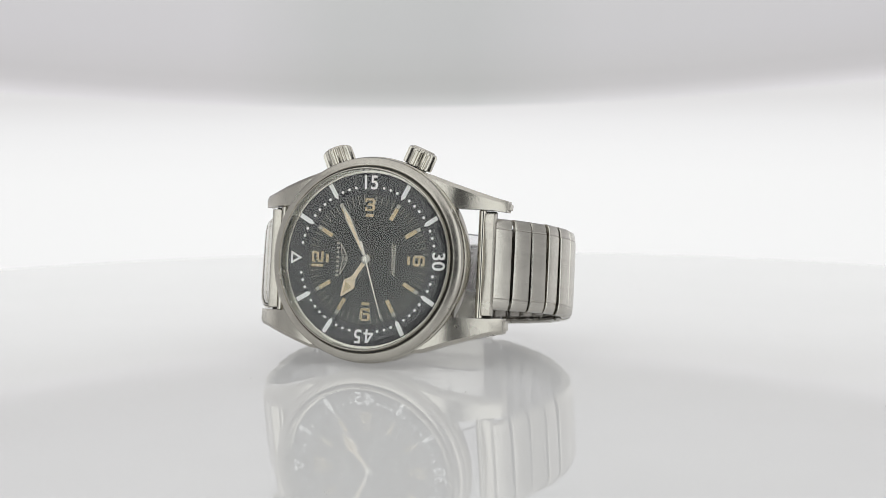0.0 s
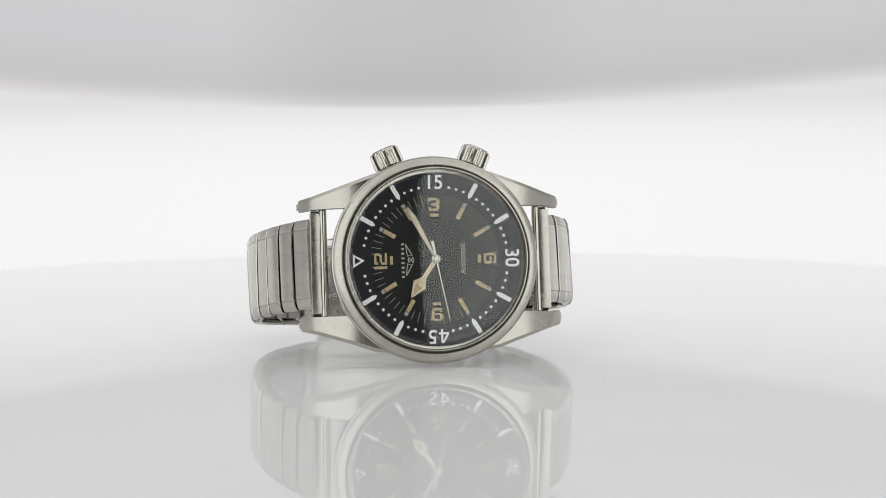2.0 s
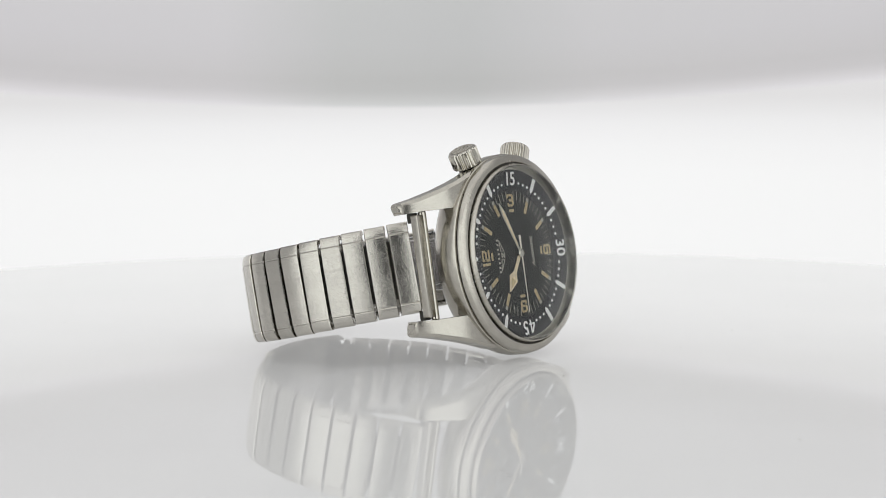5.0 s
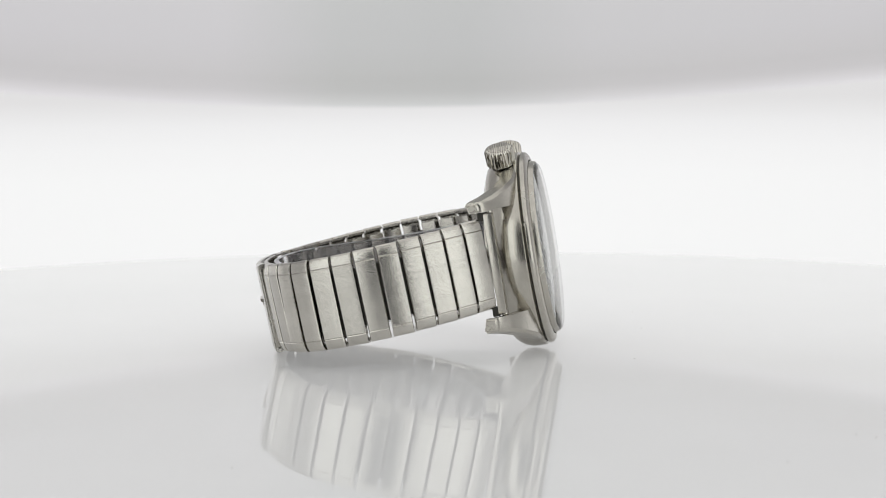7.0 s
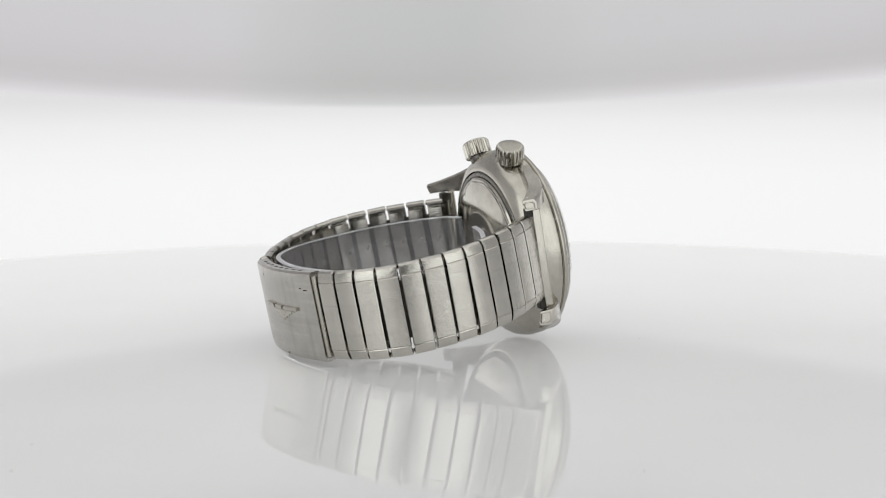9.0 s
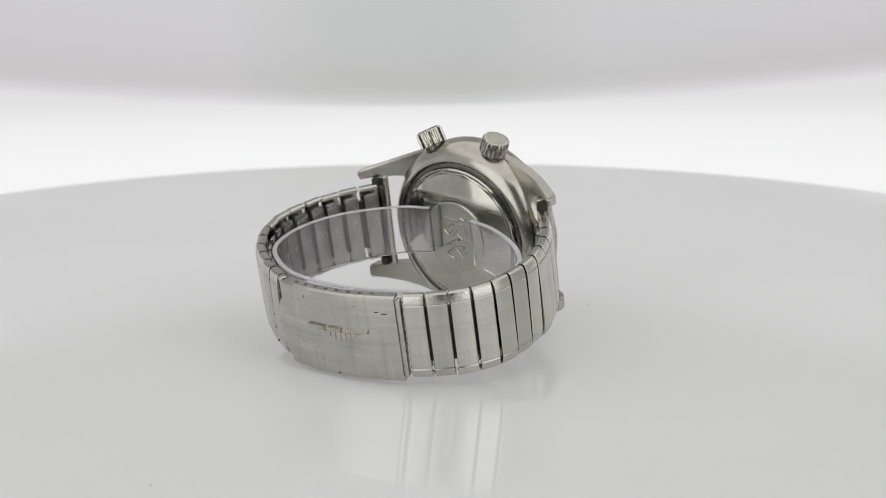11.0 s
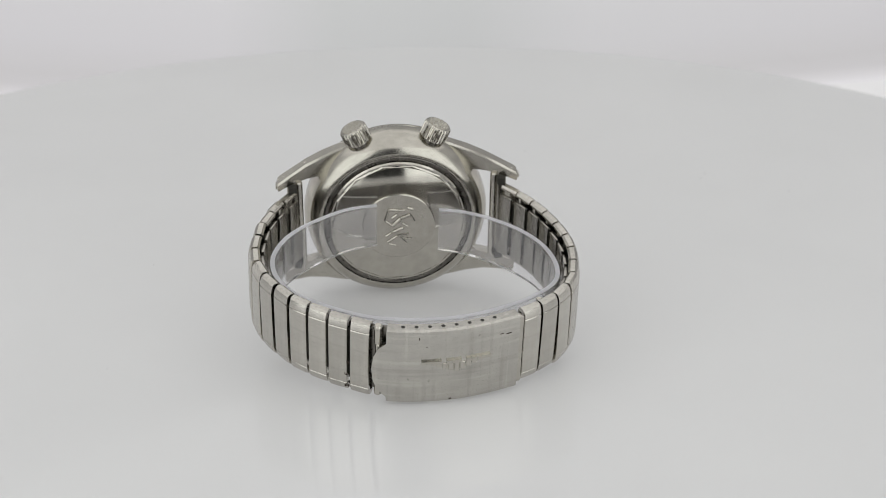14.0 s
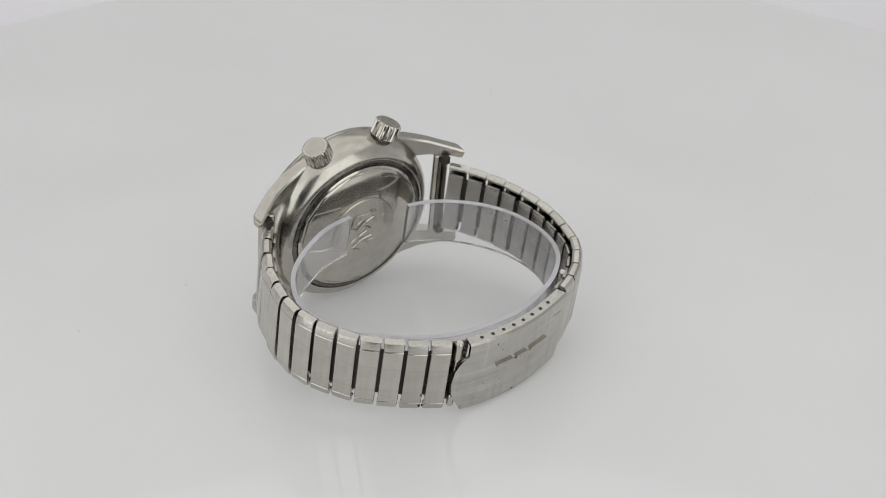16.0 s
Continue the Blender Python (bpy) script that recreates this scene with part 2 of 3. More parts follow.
    # unseen dark wall, added so the dial and steel reflect a dark opening
    front = shell("wall_front", 0.95, 160, 200, lambda a: -0.55, lambda a: 0.75, plain("studio_wall", (0.05, 0.05, 0.052), 0.9, 0, 0.1, 4), cols=24, label="unseen dark grey studio wall added behind the camera")
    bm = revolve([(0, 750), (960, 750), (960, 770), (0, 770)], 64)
    roof = tagged(part("ceiling", bm, glowing("tent_roof", (1.05, 1.045, 1.035), TOP, 0.72, 3.5), None), "unseen white translucent roof diffuser added to the light tent", "diffuser", kind="structure")
    bm = revolve([(0, -580), (960, -580), (960, -560), (0, -560)], 64)
    tagged(part("floor", bm, plain("floor_grey", (0.35, 0.35, 0.35), 0.8, 0, 0.1, 5), None), "grey studio floor below the turntable", "floor", kind="structure")
    return [screen, sheet]


def build_turntable():
    table = tagged(new("turntable"), "round glossy white acrylic turntable disc lit from below", "turntable")
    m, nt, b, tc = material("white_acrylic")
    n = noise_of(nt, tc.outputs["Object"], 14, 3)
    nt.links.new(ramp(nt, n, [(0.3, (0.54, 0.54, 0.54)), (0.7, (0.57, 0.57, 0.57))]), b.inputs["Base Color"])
    # even glow put into the disc in place of a lamp below it
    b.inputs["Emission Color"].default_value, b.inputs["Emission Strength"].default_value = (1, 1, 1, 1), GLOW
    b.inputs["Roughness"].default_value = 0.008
    b.inputs["IOR"].default_value = 1.49
    edge = 217.0
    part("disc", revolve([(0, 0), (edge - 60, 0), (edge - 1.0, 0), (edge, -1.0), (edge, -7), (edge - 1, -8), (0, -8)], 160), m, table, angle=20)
    part("spindle", revolve([(0, -8.2), (40, -8.2), (42, -12), (42, -60), (90, -80), (95, -559), (0, -559)], 64), plain("base_grey", (0.3, 0.3, 0.3), 0.5), table, "grey pedestal")
    dust = random.Random(5)
    bm = bmesh.new()
    for k in range(26):
        a, r, d = dust.uniform(0, 6.283), dust.uniform(45, 150), dust.uniform(0.12, 0.30)
        vs = [bm.verts.new((r * math.cos(a) + d * math.cos(q * 1.2566 + k) * dust.uniform(0.6, 1.2), r * math.sin(a) + d * math.sin(q * 1.2566 + k), 0.05)) for q in range(5)]
        tip = bm.verts.new((r * math.cos(a), r * math.sin(a), 0.05 + 0.4 * d))
        for q in range(5):
            bm.faces.new((vs[q], vs[(q + 1) % 5], tip))
    tagged(part("dust", bm, plain("dust_grey", (0.28, 0.27, 0.26), 0.9), table, "fine grey dust specks"), kind="stuff")
    return table


# ---- the watch ----
TILT = 8.9
WM = Matrix.Translation((0.0014, -0.02775, 0.0219)) @ Matrix.Rotation(radians(90 - TILT), 4, "X")   # x: toward 6, y: toward the crowns, z: out of the dial
SAGB = 11.3
BM = Matrix.Translation((0, -0.019, 0.0203)) @ Matrix.Rotation(radians(-0.85), 4, "Y") @ Matrix.Rotation(radians(-SAGB), 4, "X")              # the bracelet's own plane


def build_case(watch):
    # mid case: turned drum
    prof = [(18.4, -0.85), (20.9, -0.85), (21.12, -1.0), (21.2, -1.3), (21.2, -3.6), (21.0, -4.6), (20.6, -5.7), (19.7, -7.0), (18.4, -8.0), (17.6, -8.35), (17.3, -8.3), (17.2, -6.5), (0, -6.4)]
    case = part("case", revolve(prof, 128), CASE, watch, "polished round steel case with worn flanks", WM)
    # lugs
    for sx in (1, -1):
        for sy in (1, -1):
            bm = bmesh.new()
            secs = []
            for u, vo, vi, nf, nb in ((8.0, 19.0, 11.0, -0.95, -4.0), (12.5, 17.7, 11.0, -1.0, -4.2), (16.5, 16.3, 11.0, -1.4, -5.0), (20.5, 15.0, 11.0, -2.9, -6.4), (24.3, 13.8, 11.0, -5.3, -9.0), (26.6, 13.2, 10.8, -7.0, -10.9), (27.5, 12.9, 10.8, -8.2, -11.2)):
                vo = vo + (0.7 if sy < 0 and u > 12 else 0.0)
                secs.append([bm.verts.new((sx * u, sy * v, n)) for v, n in ((vi, nf), (vo - 0.7, nf), (vo, nf - 0.5), (vo, nb + 0.4), (vo - 0.5, nb), (vi, nb + 0.18 * (nf - nb)))])
            for a, b in zip(secs, secs[1:]):
                for k in range(6):
                    bm.faces.new((a[k], a[(k + 1) % 6], b[(k + 1) % 6], b[k]))
            bm.faces.new(secs[0])
            tip = bm.faces.new(secs[-1][::-1])
            bmesh.ops.bevel(bm, geom=list(tip.edges), offset=0.5, segments=3, affect="EDGES")
            part("lug", bm, STEEL, watch, "brushed steel lug with a chamfered tip", WM, angle=28)
    # bezel
    part("bezel", revolve([(18.3, -0.6), (18.3, 2.0), (18.42, 2.2), (18.6, 2.15), (18.75, 1.7), (18.82, 1.3), (18.84, 0.4), (19.14, 0.4), (19.16, 1.0), (19.3, 1.1), (20.3, 0.85), (20.75, 0.5), (20.95, 0.05), (20.95, -0.35), (20.6, -0.6)], 128, True), STEEL, watch,
         "brushed steel bezel ring with a polished inner lip", WM, angle=25)
    # dark ring added in the groove so its thin dark line shows
    part("lip_groove", revolve([(18.83, 0.45), (19.15, 0.45), (19.15, 0.75), (18.83, 0.75)], 96, True), GASKETGAP, watch, "dark ring put into the groove round the bezel lip", WM)
    part("gasket", revolve([(18.31, -0.84), (20.55, -0.84), (20.55, -0.55), (18.31, -0.55)], 96, True), GASKETGAP, watch, "dark seam under the bezel", WM)
    # crystal
    outer = [(18.25, 0.2), (18.25, 2.2), (18.17, 2.5), (17.95, 2.75), (17.5, 2.9), (16.9, 2.98), (14, 3.2), (10, 3.32), (5, 3.4), (0, 3.43)]
    inner = [(0, 1.75), (5, 1.73), (10, 1.65), (14, 1.55), (16.6, 1.44), (17.5, 1.38), (17.75, 1.2), (17.8, 0.24)]
    cr = part("crystal", revolve(outer + inner, 96, True), CRYSTAL, watch, "domed clear acrylic crystal", WM, angle=60)
    cr.visible_shadow = False
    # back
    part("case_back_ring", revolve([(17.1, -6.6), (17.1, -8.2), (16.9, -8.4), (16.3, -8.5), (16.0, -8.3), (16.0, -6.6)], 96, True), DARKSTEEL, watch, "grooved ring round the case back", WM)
    cover = part("case_back", revolve([(16.0, -6.6), (15.95, -8.6), (15.6, -8.95), (15.2, -8.95)], 96), POLISH, watch, "faceted polished screw-down case back", WM)
    part("facet_ring", revolve([(15.7, -8.75), (15.2, -9.15), (14.3, -9.2)], 14), POLISH, cover, "low bevelled facets", None, True, 8)
    part("case_back_plate", revolve([(15.2, -8.9), (14.6, -9.25), (9.0, -10.0), (8.5, -10.1), (0, -10.1)], 96), POLISH, cover, "smooth dished plate")
    med = part("medallion", revolve([(8.5, -9.9), (8.5, -10.35), (8.3, -10.5), (7.9, -10.45), (0, -10.45)], 72), STEEL, cover, "round raised medallion with a worn relief")
    # plain worn relief on the medallion
    for ax, ay, bx, by, w in ((-1.5, 4.2, 2.2, 4.6, 0.9), (2.2, 4.6, 3.0, 1.6, 0.8), (-2.8, 3.0, -0.6, 2.2, 1.0), (-0.6, 2.2, 1.4, 0.2, 1.3), (1.4, 0.2, 3.0, 1.6, 0.8), (-1.2, -0.4, 1.2, -1.4, 1.0), (-2.4, -2.2, 0.4, -2.6, 0.9), (0.2, -2.6, 2.6, -4.2, 0.8), (-1.8, -4.6, -0.2, -2.8, 0.7), (-3.6, 1.2, -2.8, 3.0, 0.7), (-3.4, 4.4, -2.0, 4.9, 0.9), (0.2, 3.2, 1.6, 2.2, 0.9), (-0.8, 0.9, -2.2, -0.2, 0.7), (1.6, -1.6, 3.0, -2.6, 0.8), (-3.0, -3.4, -1.4, -3.4, 0.6), (0.6, -5.2, 2.4, -4.6, 0.6)):
        bm = bmesh.new()
        tube(bm, (ax, ay, -10.45), (bx, by, -10.45), w * 0.4, 10)
        part("relief", bm, STEEL, med)
    # crowns
    for a in (-23.2, 23.2):
        base = WM @ Matrix.Rotation(radians(-a), 4, "Z") @ Matrix.Translation((0, 0, -4.2 * MM)) @ Matrix.Rotation(radians(-90), 4, "X")
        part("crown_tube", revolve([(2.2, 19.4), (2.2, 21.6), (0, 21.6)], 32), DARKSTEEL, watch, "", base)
        bm = bmesh.new()
        seg = 22 * 4
        rings = []
        for r, h, g in ((2.6, 21.2, 0), (3.05, 21.3, 0.5), (3.15, 21.6, 1), (3.15, 24.3, 1), (3.0, 24.6, 0.6), (2.75, 24.85, 0), (2.0, 25.0, 0)):
            rings.append([bm.verts.new(((r - 0.34 * g * (k % 4 in (0, 1))) * math.cos(2 * math.pi * k / seg), (r - 0.34 * g * (k % 4 in (0, 1))) * math.sin(2 * math.pi * k / seg), h)) for k in range(seg)])
        for p, q in zip(rings, rings[1:]):
            for k in range(seg):
                bm.faces.new((p[k], p[(k + 1) % seg], q[(k + 1) % seg], q[k]))
        bm.faces.new(rings[-1])
        bm.faces.new(rings[0][::-1])
        crown = part("crown", bm, POLISH, watch, "fluted steel screw crown with a hatched cap", base, angle=30)
        for k in range(-4, 5):
            half = math.sqrt(max(0.0, 2.3 ** 2 - (k * 0.5) ** 2))
            if half > 0.3:
                bm = bmesh.new()
                box(bm, -half, half, k * 0.5 - 0.14, k * 0.5 + 0.14, 24.9, 25.1, 0.05, 1)
                part("ridge", bm, STEEL, crown)
    # spring bars
    for sx in (1, -1):
        bm = bmesh.new()
        tube(bm, (sx * 22.3, -11.1, -7.0), (sx * 22.3, 11.1, -7.0), 0.85, 24)
        part("spring_bar", bm, POLISH, watch, "polished tubular strap bar between the lugs", WM)
        bm = bmesh.new()
        box(bm, min(sx * 22.9, sx * 25.0), max(sx * 22.9, sx * 25.0), -10.4, 10.4, -8.0, -6.2, 0.25, 2)
        end = part("end_plate", bm, STEEL, watch, "flat steel end plate of the bracelet", WM)
        # solid dark blocks fill the gap at both ends of the bar
        for v0, v1 in ((8.9, 10.9), (-10.9, -8.9)):
            bm = bmesh.new()
            box(bm, min(sx * 22.8, sx * 24.7), max(sx * 22.8, sx * 24.7), v0, v1, -9.2, -7.6, 0.2, 1)
            part("bar_socket", bm, GASKETGAP, end, "dark block in the gap at the bar's end")


STROKES = {"3": [(-1.1, 0.75, 0.85, 1.3), (-0.5, 0.9, -0.25, 0.25), (-1.1, 0.75, -1.3, -0.85), (0.5, 1.1, 0.2, 1.0), (0.5, 1.1, -1.0, -0.2), (-1.1, -0.7, 0.5, 0.9), (-1.1, -0.7, -0.9, -0.5)],
           "6": [(-0.8, 1.0, 0.85, 1.3), (-1.1, -0.55, -1.0, 1.0), (-0.8, 0.8, -1.3, -0.85), (0.55, 1.1, -1.0, 0.1), (-0.4, 0.8, -0.1, 0.32), (0.6, 1.05, 0.5, 0.9)],
           "12": [(-1.75, -1.2, -1.3, 1.3), (-0.75, 1.2, 0.85, 1.3), (0.95, 1.5, 0.15, 1.1), (-0.35, 1.2, -0.25, 0.22), (-0.85, -0.3, -1.0, -0.05), (-0.85, 1.5, -1.3, -0.85), (-0.85, -0.35, 0.5, 0.9)]}


def numeral(dial, text, m):
    """A square-cut dial numeral of short strokes."""
    bm = bmesh.new()
    for x0, x1, y0, y1 in STROKES[text]:
        h = 0.04 + 0.004 * len(bm.verts) / 8
        box(bm, x0, x1, y0, y1, -0.03, h)
    part("hour_numeral", bm, LUME, dial, "", m)


def build_dial(watch):
    part("tension_ring", revolve([(17.72, -0.7), (17.72, 0.16), (17.85, 0.19), (18.24, 0.19), (18.24, -0.7)], 96, True), POLISH, watch, "thin polished ring under the crystal edge", WM)
    dial = part("dial", revolve([(0, -0.6), (13.35, -0.6), (13.35, -1.0), (0, -1.0)], 96), BLACK, watch, "matt black dial with aged cream markers", WM)
    ring = part("inner_ring", revolve([(13.4, -0.75), (13.4, -0.3), (13.6, -0.2), (17.7, 0.16), (17.7, -0.75)], 96, True), RING, watch, "black rotating inner bezel ring with white minute scale", WM)

    def up(r):
        return -0.2 + 0.4 * (r - 13.6) / 4.6 + 0.06

    # scale on the ring: zero minutes points to x-, 15 minutes up
    bm = slab([(0, -1.55), (0.46, -0.8), (0.46, 1.9), (-0.46, 1.9), (-0.46, -0.8)], -0.05, 0.05)
    tick = None
    for k in range(12):
        a = 30 * k
        if k % 3 == 0:
            continue
        m = turn(a, 15.6, up(15.6)) @ Matrix.Rotation(radians(5), 4, "X")
        if tick is None:
            tick = part("five_minute_bar", bm, WHITE, ring, "", m)
        else:
            again(tick, m)
    dot = None
    for k in range(60):
        if k % 5 == 0 or k % 15 in (1, 14):
            continue
        m = turn(6 * k, 14.9, up(14.9))
        if dot is None:
            dot = part("minute_dot", revolve([(0, 0.05), (0.27, 0.05), (0.30, -0.05), (0, -0.05)], 12), WHITE, ring, "", m)
        else:
            again(dot, m)
    for a, text, shift in ((0, "15", 0.0), (90, "30", 0.0), (180, "5", 1.15)):
        m = turn(a, 15.6, up(15.6)) @ Matrix.Rotation(radians(5), 4, "X")
        lettering("minute_numeral", text, 4.0, WHITE, ring, m @ Matrix.Translation((shift * MM, 0, 0)), 0.03, 0, 0.96, 0.05)
    four = slab([(-0.05, 1.4), (0.42, 1.4), (-0.62, -0.38), (-1.08, -0.38)], -0.03, 0.030)
    box(four, 0.14, 0.56, -1.4, 1.4, -0.03, 0.034)
    box(four, -1.08, 0.98, -0.72, -0.33, -0.03, 0.038)
    part("minute_numeral", four, WHITE, ring, "", m @ Matrix.Translation((-1.15 * MM, 0, 0)), False)
    tri = bmesh.new()
    oo, ii = [(-1.35, 1.25), (1.35, 1.25), (0, -1.15)], [(-0.72, 0.88), (0.72, 0.88), (0, -0.38)]
    ov = [[tri.verts.new((x, y, z)) for x, y in s] for z in (-0.05, 0.05) for s in (oo, ii)]
    for k in range(3):
        j = (k + 1) % 3
        tri.faces.new((ov[2][k], ov[2][j], ov[3][j], ov[3][k]))
        tri.faces.new((ov[0][k], ov[0][j], ov[2][j], ov[2][k]))
        tri.faces.new((ov[1][k], ov[1][j], ov[3][j], ov[3][k]))
    part("zero_triangle", tri, WHITE, ring, "", turn(270, 15.7, up(15.7)) @ Matrix.Rotation(radians(5), 4, "X"))
    # dial print
    top = -0.55
    mark = None
    for k in range(60):
        if k % 5 == 0:
            continue
        bm = bmesh.new()
        if mark is None:
            mark = part("minute_mark", box(bm, -0.045, 0.045, 11.3, 13.2, -0.03, 0.03), GILT, dial, "", turn(6 * k, 0, top))
        else:
            bm.free()
            again(mark, turn(6 * k, 0, top))
    bar = cap = None
    for k in range(12):
        if k % 3 == 0:
            bm = bmesh.new()
            part("numeral_bar", box(bm, -0.85, 0.85, 8.75, 9.35, -0.03, 0.04), LUME, dial, "", turn(30 * k, 0, top))
            numeral(dial, {0: "3", 3: "6", 6: "6", 9: "12"}[k], turn(30 * k, 11.25, top) @ Matrix.Rotation(math.pi if k == 6 else 0, 4, "Z"))
            continue
        m = turn(30 * k, 0, top)
        if bar is None:
            bm = bmesh.new()
            bar = part("hour_bar", box(bm, -0.42, 0.42, 9.4, 12.1, -0.03, 0.05), LUME, dial, "", m)
            bm = bmesh.new()
            cap = part("hour_bar_cap", box(bm, -0.40, 0.40, 12.25, 13.0, -0.03, 0.04), GILT, dial, "", m)
        else:
            again(bar, m)
            again(cap, m)
    # maker's line and winged badge as plain shapes, reading upward
    for k in range(8):
        bm = bmesh.new()
        part("maker_bar", box(bm, -7.0, -6.4, -3.62 + 0.95 * k, -3.26 + 0.95 * k, top - 0.03, top + 0.03), SILVER, dial)
    for sy in (1, -1):
        for (x0, y0), (x1, y1), w in (((-6.1, 3.2), (-5.75, 0.7), 0.09), ((-6.1, 3.2), (-4.75, 0.9), 0.10), ((-5.75, 0.9), (-4.75, 0.9), 0.06), ((-5.6, 0.55), (-4.6, -0.55), 0.09), ((-5.6, 0.55), (-5.6, 0.0), 0.09), ((-4.6, 0.55), (-4.6, 0.0), 0.09)):
            c, ang = ((x0 + x1) / 2, sy * (y0 + y1) / 2), math.atan2(sy * (y1 - y0), x1 - x0)
            half = math.hypot(x1 - x0, y1 - y0) / 2
            bm = bmesh.new()
            part("maker_badge", box(bm, -half, half, -w, w, -0.03, 0.03), GILT, dial, "", Matrix.Translation((c[0] * MM, c[1] * MM, top * MM)) @ Matrix.Rotation(ang, 4, "Z"))
    lettering("automatic_script", "Automatic", 1.75, SILVER, dial, Matrix.Translation((5.6 * MM, 0, top * MM)) @ Matrix.Rotation(radians(90), 4, "Z"), 0.02, 0.35, 0.86)
    # pointers of the dial
    minute = part("minute_hand", slab([(-0.16, -1.0), (0.16, -1.0), (0.62, 9.6), (0.1, 12.1), (-0.1, 12.1), (-0.62, 9.6)][::1], 0.35, 0.5), SILVER, watch, "slim steel minute hand filled with cream lume", WM @ turn(-27.5))
    part("lume_fill", slab([(-0.14, 2.0), (0.14, 2.0), (0.40, 9.4), (0, 11.2), (-0.40, 9.4)], 0.5, 0.55), LUME2, minute)
    hour = part("hour_hand", slab([(-0.45, -1.0), (0.45, -1.0), (0.45, 4.6), (1.45, 6.2), (0.12, 9.3), (-0.12, 9.3), (-1.45, 6.2), (-0.45, 4.6)], 0.1, 0.25), LUME2, watch, "broad arrow hour hand with cream lume", WM @ turn(180 + 34.5))
    part("lume_fill", slab([(-0.85, 6.3), (0.85, 6.3), (0, 8.6)], 0.25, 0.3), LUME, hour)
    second = part("second_hand", slab([(-0.3, -3.8), (0.3, -3.8), (0.13, 0), (0.05, 12.6), (-0.05, 12.6), (-0.13, 0)], 0.6, 0.72), plain("cream_paint", (0.8, 0.76, 0.68), 0.4), watch, "thin pale sweep second hand", WM)
    part("hub", revolve([(0, 0.95), (0.5, 0.95), (0.55, 0.85), (0.8, 0.8), (1.0, 0.6), (1.0, -0.5), (0, -0.5)], 32), POLISH, watch, "steel centre boss", WM)
    return second


# bracelet loop in its plane (mm), from the 12 o'clock bar round the clasp to the 6 o'clock bar
LOOP = [(-22.9, -1.0), (-28.7, 6.3), (-32.8, 14.0), (-34.9, 24.0), (-33.4, 34.8), (-27.6, 42.0), (-19.7, 46.4), (-6.2, 50.0), (7.9, 49.6),
        (19.2, 44.5), (28.5, 36.8), (34.6, 25.4), (33.7, 13.6), (30.4, 5.6), (25.5, -1.9)]


def loop_point(s):
    """Smooth curve through LOOP; s from 0 to len - 1."""
    i = min(max(int(s), 0), len(LOOP) - 2)
    f = s - i
    p = [Vector(LOOP[min(max(i + k, 0), len(LOOP) - 1)]) for k in (-1, 0, 1, 2)]
    return 0.5 * (2 * p[1] + (p[2] - p[0]) * f + (2 * p[0] - 5 * p[1] + 4 * p[2] - p[3]) * f * f + (3 * p[1] - p[0] - 3 * p[2] + p[3]) * f ** 3)


SAMPLES = [(s / 40, loop_point(s / 40)) for s in range(40 * (len(LOOP) - 1) + 1)]
LENGTHS = [0.0]
for (_, a), (_, b) in zip(SAMPLES, SAMPLES[1:]):
    LENGTHS.append(LENGTHS[-1] + (b - a).length)


def along(d):
    """Place and direction on the loop at d millimetres from its start."""
    k = int(np.searchsorted(LENGTHS, d).clip(1, len(LENGTHS) - 1))
    a, b = SAMPLES[k - 1][1], SAMPLES[k][1]
    f = (d - LENGTHS[k - 1]) / (LENGTHS[k] - LENGTHS[k - 1])
    return a + (b - a) * f, (b - a).normalized()


def station(d, off=0.0, h=0.0):
    p, w = along(d)
    out = Vector((-w.y, w.x))
    p = p + out * off
    return BM @ Matrix.Translation((p.x * MM, p.y * MM, h * MM)) @ Matrix.Rotation(math.atan2(w.y, w.x), 4, "Z")


def at_node(k):
    return LENGTHS[40 * k] if 40 * k < len(LENGTHS) else LENGTHS[-1]


